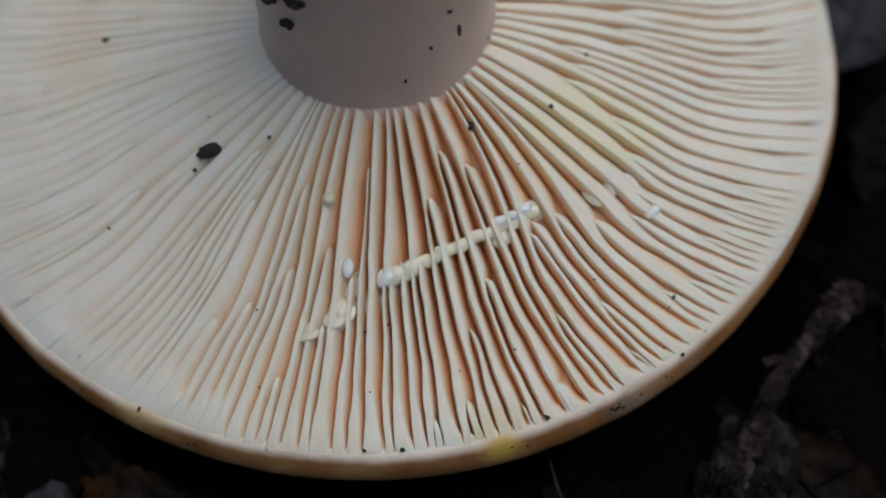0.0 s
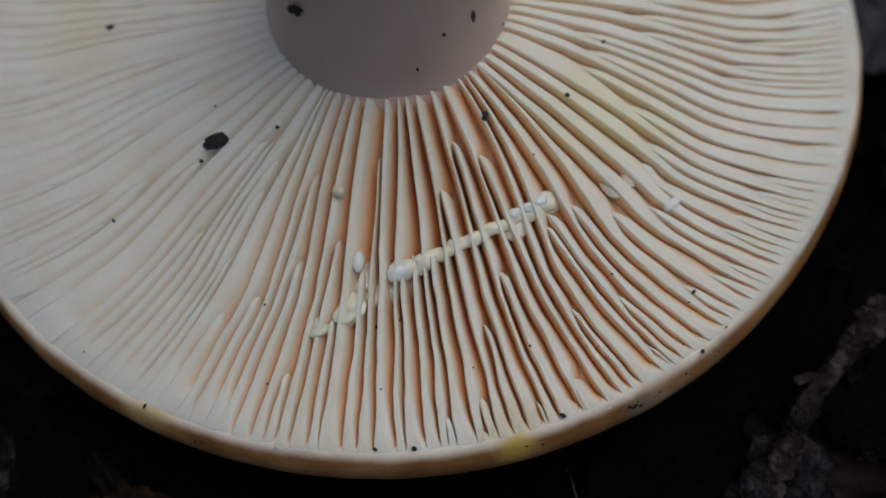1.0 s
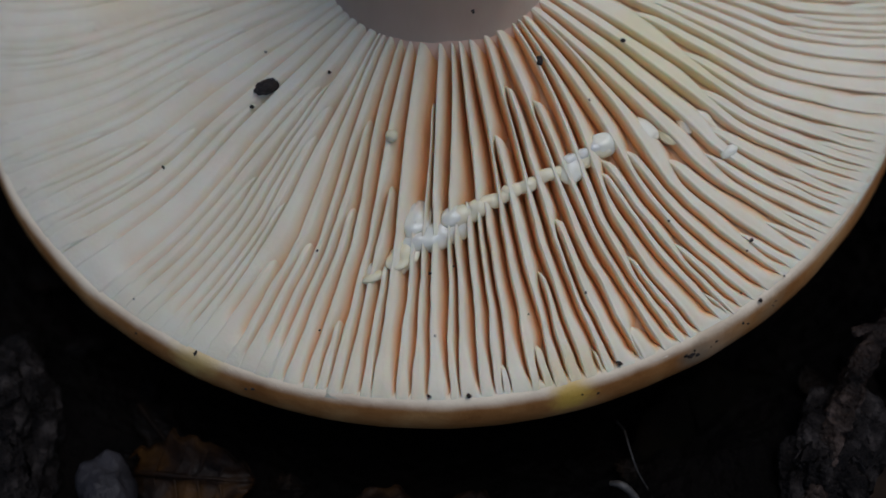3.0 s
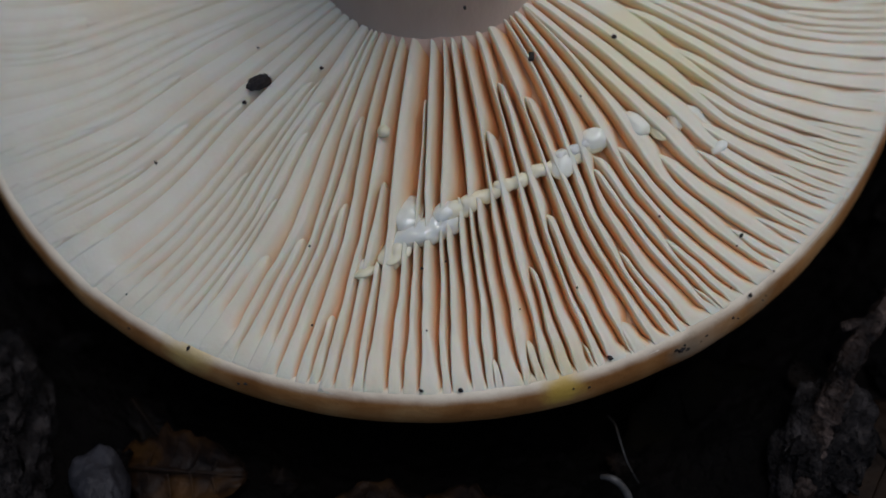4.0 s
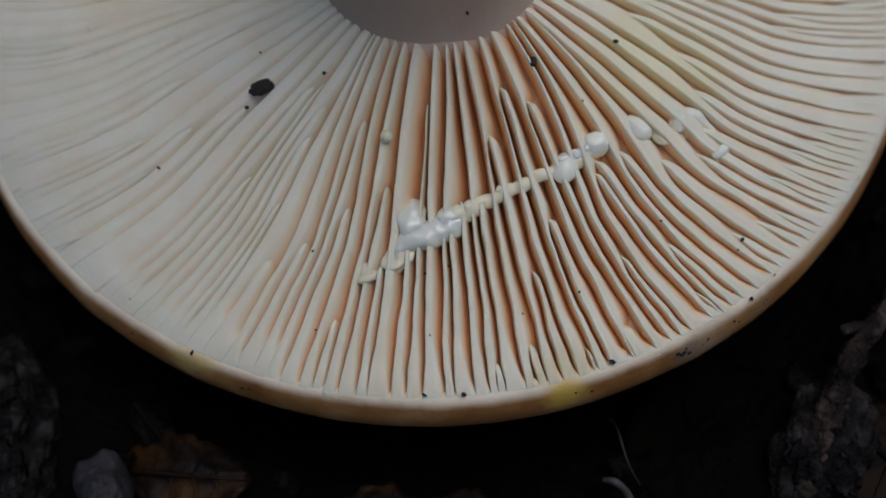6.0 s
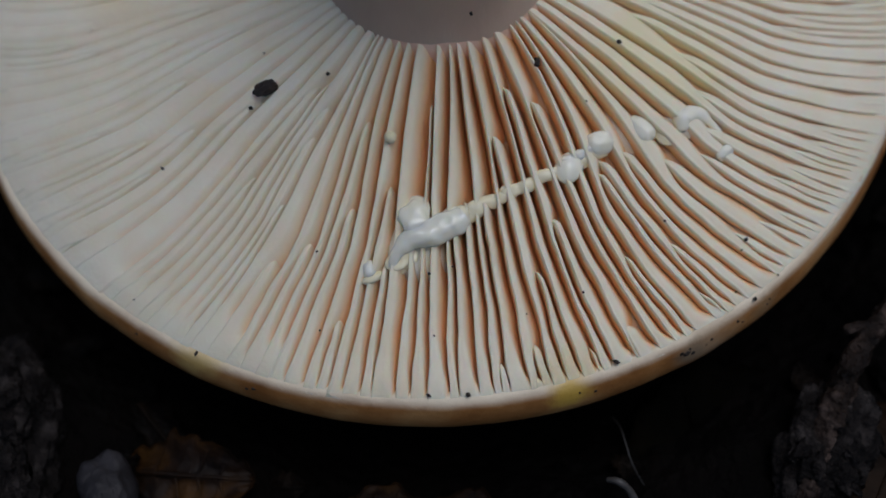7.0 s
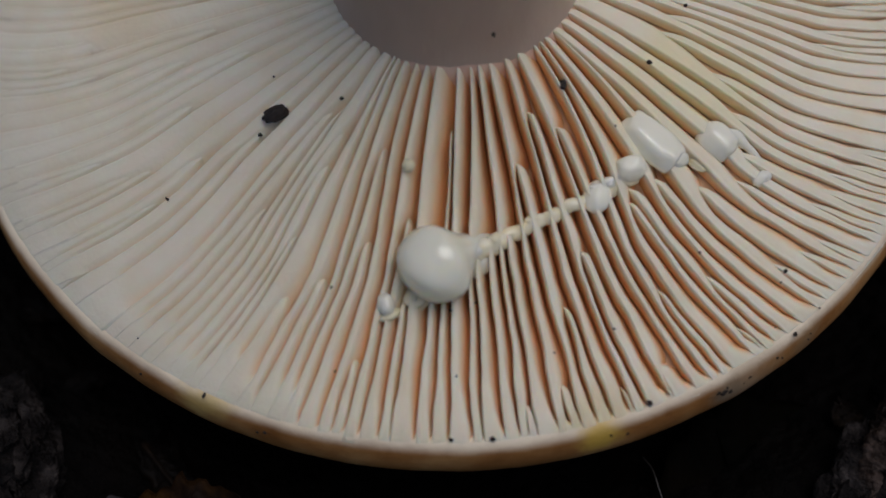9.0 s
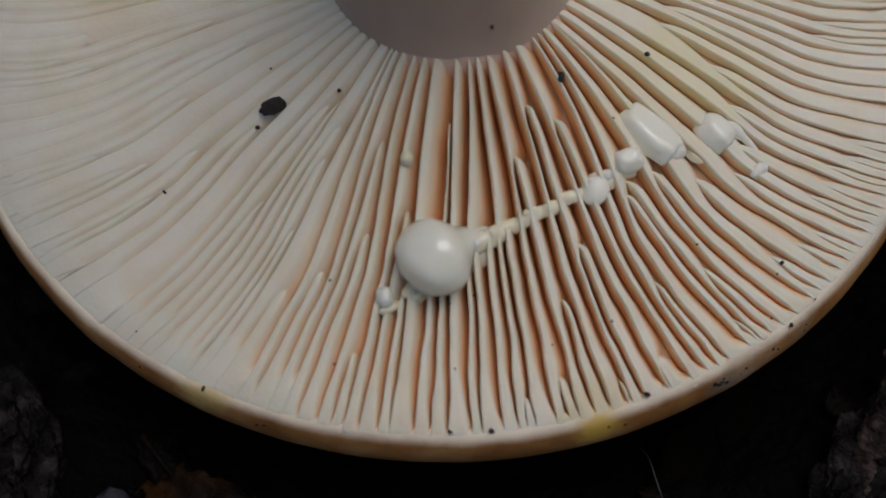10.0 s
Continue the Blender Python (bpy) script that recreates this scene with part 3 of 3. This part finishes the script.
drop("latex_bead", "small white latex bead between two gills", 16.6, -23.5, -0.6, (1.3, 0.85, 0.8), -45, MILK_SOFT, 13, 0.1, 0,
     [(0, 1.5), (1, 1.4), (2.5, 0.6), (4, 0.1), (5.5, 0), (10, 0)], 0, 0.6)
drop("latex_drop", "barrel-shaped white latex drop held between two gills", 15.1, -22.6, -0.62, (2.6, 1.5, 1.15), -43, MILK_SOFT, 14, 0.12, 0,
     [(0, 4.5), (5.5, 4.5), (6.8, 2.4), (7, 2.0), (7.5, 0.4), (8, 0.15), (9, 0), (10, 0)], 10, 0.8)
drop("latex_drop", "rounded white latex drop on the gills", 20.2, -22.2, -0.65, (1.5, 1.35, 1.1), -40, MILK_SOFT, 15, 0.12, 0,
     [(0, 2.8), (3, 2.6), (4.5, 1.7), (5.5, 1.5), (7, 1.1), (7.5, 0.6), (9, 0), (10, 0)], 8, 0.7)
drop("latex_smear", "thin yellowish latex film between gills", 21.9, -23.4, -1.0, (1.4, 0.6, 0.4), -42, MILK_OLD, 16, 0.1)
bridge = new("latex_bridge", tube_mesh("latex_bridge", [(x / 1000, y / 1000, surface(x / 1000, y / 1000) - 0.00045) for x, y in ((20.2, -23.4), (20.2, -22.4), (21.3, -21.9), (22.6, -22.6), (23.5, -23.7), (23.7, -24.7), (22.9, -25.3))],
             [0.0005, 0.0008, 0.0007, 0.0003, 0.00026, 0.00055, 0.00035], MILK_SOFT, 4, 0.15, 18, 8, 600))
tagged(bridge, "white crescent of latex round a gap between gills", "latex drop", "latex drops")
rides(bridge, Matrix(), [(0, 0.85), (2.5, 0.8), (5.5, 0.5), (7, 0.15), (7.5, 0), (10, 0)])
drop("latex_bead", "white crescent of latex closing a gap between gills", 23.4, -24.9, -0.3, (0.8, 0.5, 0.45), 38, MILK_SOFT, 17, 0.1)
drop("latex_bead", "small white latex bead beside the large drop", -4.9, -34.2, 0.0, (0.65, 0.85, 0.7), 10, None, 18, 0.15, 0,
     [(0, 1.2), (5.5, 1.1), (7, 0.5), (8, 0), (10, 0)])
drop("latex_smear", "dried yellowish latex smear on the gills", -4.6, -34.9, -0.2, (0.9, 0.4, 0.3), 25, MILK_OLD, 19, 0.2)
drop("latex_bead", "round pale-yellow dried latex bead on a gill", -3.05, -24.9, 0.25, (0.5, 0.5, 0.5), 0, MILK_OLD, 20, 0.08)
drop("latex_smear", "thin yellowish latex film between gills", 18.4, -24.0, -0.7, (1.0, 0.4, 0.35), -45, MILK_OLD, 21, 0.2)

# ---- soil crumbs on the gills and the stem ----
DOTS = [(-13.0, -20.2, .72), (-14.3, -21.6, .26), (-8, -19.6, .22), (-21.6, -25.6, .18), (15.2, -16.9, .33), (18.2, -30.7, .16),
        (24.8, -31.6, .2), (11.6, -36.1, .16), (.1, -39.2, .12), (14, -41, .24), (-.2, -34.8, .17), (-8.9, -32.9, .15),
        (8.5, -19.2, .4), (18.5, -11.7, .22), (10, -11.3, .35), (-23.6, -8, .35), (2.6, -43.4, .26), (25.4, -35.9, .24), (12.3, -21.9, .11),
        (1.6, -34.3, .13), (-8.7, -38.6, .12), (24.4, -32.4, .1), (23.8, -35.5, .12), (-13.3, -17.2, .14), (-.4, -43.4, .17), (27.5, -33.9, .12),
        (-23.9, -35.3, .1), (-18.6, -39.7, .2), (26.4, -36.2, .11), (7.2, -37.7, .09)]
for i, (x, y, sz) in enumerate(DOTS):
    crumb(x, y, sz * (0.6 if sz < 0.5 else 0.86), i, 1.7 if i % 3 == 0 else 1.1, 35 * i + 30)
for i, (deg, z, sz) in enumerate([(-138, 0.0225, 1.3), (-128, 0.0205, 0.7), (-121, 0.0235, 0.9), (-52, 0.0215, 0.2), (-62, 0.0185, 0.13), (-75, 0.0155, 0.12)]):
    a = radians(deg)
    ob = new("soil_crumb", blob_mesh("soil_crumb", 0.0002 + sz * 0.0002, sz / 1000, sz * 0.55 / 1000, CRUMB, 40 + i, 0.6, 0, 10, 14, 0.3))
    tagged(ob, "dark brown soil stuck to the pale stem", "soil crumb", "soil crumbs")
    rides(ob, pose(CX + R_FOOT * 0.98 * math.cos(a), CY + R_FOOT * 0.98 * math.sin(a), z, 25, 0, deg))
SKIN_SPECKS = [(-63.6, 0.0016, 0.32), (-62.9, 0.0013, 0.22), (-64.2, 0.0018, 0.18), (-63.2, 0.0019, 0.14), (-57.2, 0.0018, 0.16), (-56.6, 0.0014, 0.12),
               (-60.6, 0.0017, 0.14), (-61.3, 0.0014, 0.1), (-73.8, 0.0015, 0.16), (-75.4, 0.0018, 0.12), (-52.8, 0.0017, 0.13), (-108.5, 0.0016, 0.15), (-109.3, 0.0013, 0.12), (-122.5, 0.0017, 0.14)]
for i, (deg, z, sz) in enumerate(SKIN_SPECKS):
    a = radians(deg)
    ob = new("soil_crumb", blob_mesh("soil_crumb", 0.00006 + sz * 0.0003, sz / 1000, sz * 0.6 / 1000, CRUMB, 60 + i, 0.6, 0, 10, 14, 0.3))
    tagged(ob, "tiny dark crumb of soil on the cap's skin", "soil crumb", "soil crumbs")
    rides(ob, pose(rim_radius(z) * math.cos(a), rim_radius(z) * math.sin(a), z, 30 * i, 0, deg))
flake = new("leaf_flake", blob_mesh("leaf_flake", 0.00012, 0.00022, 0.00075, STALK, 50, 0.4, 0, 10, 14, 0.1))
tagged(flake, "tiny olive leaf flake stuck to the stem", "leaf flake")
rides(flake, pose(CX + R_FOOT * 0.975 * math.cos(radians(-46)), CY + R_FOOT * 0.975 * math.sin(radians(-46)), 0.0185, 8, 0, -46))

# ---- the litter ----
def soil_z(x, y):
    r = math.hypot(x, y)
    z = -0.0135 + 0.0075 * smooth01((r - 0.043) / 0.010) + 0.002 * noise.noise(Vector((x * 60, y * 60, 1))) * smooth01((r - 0.03) / 0.02)
    return z + 0.0007 * noise.noise(Vector((x * 300, y * 300, 4))) + 0.0004 * noise.noise(Vector((x * 900, y * 900, 2)))


verts, nrad, nang = [], 110, 300
for i in range(nrad):
    r = 0.0005 + 0.09 * (i / 90) if i < 91 else 0.09 * (1.55 ** (i - 90))
    for k in range(nang):
        a = 2 * math.pi * k / nang
        x, y = r * math.cos(a), r * math.sin(a)
        verts.append((x, y, soil_z(x, y) if r < 0.2 else -0.006 + 0.004 * noise.noise(Vector((x * 9, y * 9, 1)))))
ground = tagged(new("ground", mesh_of("ground", verts, grid_faces(nrad, nang, wrap_v=True), SOIL)), "wet forest soil, its colour blackened for the shade round the cap", "ground", kind="structure")


def leaf(name, label, length, width, x, y, z, turn, tip=(0, 0), curl=0.25, seed=0, material=None, ragged=0.15, group=""):
    """A curled dead leaf with a midrib and a torn edge; sizes in millimetres, base at the middle."""
    nu, nv = 26, 15
    top, low = [], []
    for i in range(nu):
        u = i / (nu - 1)
        half = width / 2000 * max(math.sin(math.pi * (0.03 + 0.94 * u)) ** 0.7, 0.05) * (1 + ragged * noise.noise(Vector((u * 7, seed, 0))))
        for j in range(nv):
            v = 2 * j / (nv - 1) - 1
            w = half * v * (1 + ragged * 0.7 * noise.noise(Vector((u * 11, v * 2, seed + 5))))
            px = (u - 0.5) * length / 1000
            pz = curl * (v * v * width / 2000 - (u - 0.5) ** 2 * length / 1000) + 0.0004 * noise.noise(Vector((u * 6, v * 3, seed + 9)))
            pz += 0.00022 * abs(math.sin((u * 9 - abs(v) * 2.2) * math.pi)) ** 6 + 0.0004 * math.exp(-(v * 9) ** 2)
            top.append((px, w, pz))
            low.append((px, w, pz - 0.00022))
    n = len(top)
    f1 = grid_faces(nu, nv)
    faces = f1 + [tuple(n + q for q in reversed(p)) for p in f1]
    edge = [i * nv for i in range(nu)] + [(nu - 1) * nv + j for j in range(1, nv)] + [i * nv + nv - 1 for i in range(nu - 2, -1, -1)] + [j for j in range(nv - 2, 0, -1)]
    faces += [(edge[k], edge[(k + 1) % len(edge)], n + edge[(k + 1) % len(edge)], n + edge[k]) for k in range(len(edge))]
    ob = new(name, mesh_of(name, top + low, faces, material or LEAF))
    ob.matrix_world = pose(x / 1000, y / 1000, z / 1000, tip[0], tip[1], turn)
    if length > 7:
        rib = [((u - 0.5) * length / 1000, 0, -curl * (u - 0.5) ** 2 * length / 1000 + 0.0004) for u in (0.0, 0.2, 0.4, 0.6, 0.8, 1.0)]
        vein = new("midrib", tube_mesh("midrib", rib, [0.00032, 0.00028, 0.00024, 0.0002, 0.00015, 0.0001], material or LEAF, seed, 0.15, 8, 5))
        vein.parent = ob
        for q in (-1, 1):
            for u in (0.22, 0.4, 0.58, 0.74):
                half = width / 2000 * math.sin(math.pi * u) ** 0.7
                run = [(u + 0.10 * w, q * half * w) for w in (0, 0.3, 0.6, 0.85)]
                pts = [((a - 0.5) * length / 1000, b, curl * ((b / (width / 2000)) ** 2 * width / 2000 * 0.9 - (a - 0.5) ** 2 * length / 1000) + 0.0002) for a, b in run]
                side_vein = new("side_vein", tube_mesh("side_vein", pts, [0.00016, 0.00013, 0.0001, 0.00006], material or LEAF, seed, 0.15, 6, 3))
                side_vein.parent = ob
    return tagged(ob, label, "dead leaf", group)


def chunk(name, label, category, size, x, y, z, rot, material, seed, rough=0.2, bump=0.35):
    ob = new(name, blob_mesh(name, size[0] / 1000, size[1] / 1000, size[2] / 1000, material, seed, bump, 0, 40, 56, rough))
    ob.matrix_world = pose(x / 1000, y / 1000, z / 1000, *rot)
    return tagged(ob, label, category)


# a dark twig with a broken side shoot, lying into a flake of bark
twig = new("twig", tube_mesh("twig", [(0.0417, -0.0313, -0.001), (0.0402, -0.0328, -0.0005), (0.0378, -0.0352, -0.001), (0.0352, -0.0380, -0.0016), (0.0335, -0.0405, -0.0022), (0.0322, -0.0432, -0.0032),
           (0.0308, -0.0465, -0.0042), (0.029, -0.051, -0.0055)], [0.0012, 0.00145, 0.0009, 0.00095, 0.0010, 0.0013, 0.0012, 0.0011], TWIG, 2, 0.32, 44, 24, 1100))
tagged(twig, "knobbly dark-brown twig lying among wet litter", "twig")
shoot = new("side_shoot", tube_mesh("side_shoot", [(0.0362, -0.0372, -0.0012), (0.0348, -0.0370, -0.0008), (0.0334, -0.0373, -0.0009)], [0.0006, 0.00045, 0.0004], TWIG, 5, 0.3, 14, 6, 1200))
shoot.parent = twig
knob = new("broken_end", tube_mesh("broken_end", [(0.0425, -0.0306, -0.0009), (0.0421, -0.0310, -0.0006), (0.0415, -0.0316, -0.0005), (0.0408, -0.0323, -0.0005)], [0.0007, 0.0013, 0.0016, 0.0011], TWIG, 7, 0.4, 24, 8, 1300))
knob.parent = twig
def bark(label, size, x, y, z, rot, seed, plates):
    """A lump of bark, with thin scales lying on it."""
    ob = chunk("bark_flake", label, "bark", size, x, y, z, rot, BARK, seed, 0.22)
    for k, (px, py, turn) in enumerate(plates):
        high = size[2] / 1000 * math.sqrt(max(1 - px * px - py * py, 0.05)) * 0.96
        scale = new("bark_scale", blob_mesh("bark_scale", size[0] * 0.00030, size[1] * 0.00030, 0.00028, BARK, seed + k + 4, 0.5, 0, 18, 26, 0.35))
        scale.parent = ob
        scale.matrix_local = pose(px * size[0] / 1000, py * size[1] / 1000, high, -38 * py, 38 * px, turn)
    return ob


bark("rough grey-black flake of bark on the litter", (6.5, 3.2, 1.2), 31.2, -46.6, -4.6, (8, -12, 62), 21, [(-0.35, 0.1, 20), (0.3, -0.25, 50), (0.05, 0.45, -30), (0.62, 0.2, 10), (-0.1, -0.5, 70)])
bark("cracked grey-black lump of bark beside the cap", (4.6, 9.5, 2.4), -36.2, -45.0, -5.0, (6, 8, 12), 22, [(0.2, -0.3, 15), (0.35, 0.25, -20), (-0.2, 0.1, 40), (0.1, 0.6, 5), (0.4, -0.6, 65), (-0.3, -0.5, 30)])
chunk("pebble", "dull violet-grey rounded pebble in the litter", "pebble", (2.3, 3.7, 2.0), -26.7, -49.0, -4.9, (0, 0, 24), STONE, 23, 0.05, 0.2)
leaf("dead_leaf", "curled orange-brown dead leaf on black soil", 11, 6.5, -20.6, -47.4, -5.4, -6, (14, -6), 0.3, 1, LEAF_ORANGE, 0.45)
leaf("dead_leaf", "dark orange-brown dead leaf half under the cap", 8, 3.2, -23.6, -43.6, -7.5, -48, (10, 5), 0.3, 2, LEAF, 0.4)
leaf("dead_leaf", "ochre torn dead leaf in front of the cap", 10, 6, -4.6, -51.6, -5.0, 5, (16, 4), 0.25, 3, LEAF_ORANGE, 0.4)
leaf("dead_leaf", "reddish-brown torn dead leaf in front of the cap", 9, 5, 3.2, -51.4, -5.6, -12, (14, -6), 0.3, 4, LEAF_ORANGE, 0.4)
leaf("dead_leaf", "broad olive dead leaf flat on the soil, its colour darkened for shade", 20, 15, 24.5, -45.0, -9.2, 28, (2, 6), 0.12, 5, LEAF_OLIVE, 0.2)
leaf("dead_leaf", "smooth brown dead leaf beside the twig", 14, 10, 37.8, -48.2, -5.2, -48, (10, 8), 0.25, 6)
leaf("dead_leaf", "grey-green faded leaf beyond the cap's edge", 17, 13, 51.5, 4.5, -3.5, 65, (6, -10), 0.25, 7, STONE)
leaf("dead_leaf", "dark-brown dead leaf beside the cap", 16, 10, 51.5, -14.5, -5.2, 80, (0, -12), 0.25, 8)
leaf("dead_leaf", "grey weathered leaf among the litter", 15, 8, 51, -30.5, -4.8, 62, (5, -14), 0.3, 9, STONE)
stalk = new("pale_stalk", tube_mesh("pale_stalk", [(0.0134, -0.0487, -0.0030), (0.0144, -0.0490, -0.0026), (0.0155, -0.0500, -0.0036), (0.0165, -0.0525, -0.0055)], [0.00022, 0.00032, 0.0003, 0.00028], STALK, 8, 0.2, 14, 8, 800))
tagged(stalk, "short pale broken stalk on the soil", "stalk")
hair = new("root_hair", tube_mesh("root_hair", [(0.0150, -0.0425, -0.0075), (0.0152, -0.0440, -0.005), (0.0154, -0.0457, -0.0042), (0.0159, -0.0473, -0.0046), (0.0172, -0.0488, -0.0068)], [0.00005, 0.00006, 0.00006, 0.00006, 0.00005], STALK, 9, 0.1, 8, 10))
tagged(hair, "fine pale root hair curving over the soil", "root")
rng = random.Random(11)
for i in range(46):
    a = radians(rng.uniform(-150, 15))
    r = rng.uniform(47, 60)
    x, y = r * math.cos(a), r * math.sin(a)
    if i % 3:
        leaf("leaf_fragment", "wet fragment of dead leaf, its colour darkened for shade", rng.uniform(2, 5), rng.uniform(1.5, 3.2), x, y, soil_z(x / 1000, y / 1000) * 1000 + 0.5, rng.uniform(0, 360),
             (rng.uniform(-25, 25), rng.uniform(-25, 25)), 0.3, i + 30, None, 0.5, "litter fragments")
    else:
        ob = chunk("soil_clod", "small clod of wet soil, blackened for shade like the ground", "soil clod", (rng.uniform(0.8, 1.8), rng.uniform(0.8, 1.6), rng.uniform(0.5, 1)), x, y,
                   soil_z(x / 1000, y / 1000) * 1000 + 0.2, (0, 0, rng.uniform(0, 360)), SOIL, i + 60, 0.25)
        tagged(ob, group="soil clods")


def motions():
    """The mushroom and all that sits on it is drawn back at the start; the drops well up."""
    EARLY = [t for t, m in PATH if t <= 1]
    walk(mushroom, [(t, carried_by(t)) for t in EARLY] + [(10, Matrix())])
    for ob, m, rises in RIDERS:
        rises = rises or [(0, 0.0), (10, 0.0)]
        times = sorted({*EARLY, *(t for t, h in rises if t > 1), 10})
        rows = []
        for t in times:
            h = next((h0 + (h1 - h0) * (t - t0) / (t1 - t0) for (t0, h0), (t1, h1) in zip(rises, rises[1:]) if t0 <= t <= t1), rises[-1][1])
            rows.append((t, carried_by(t) @ Matrix.Translation((0, 0, -h)) @ m))
        walk(ob, rows)


motions()
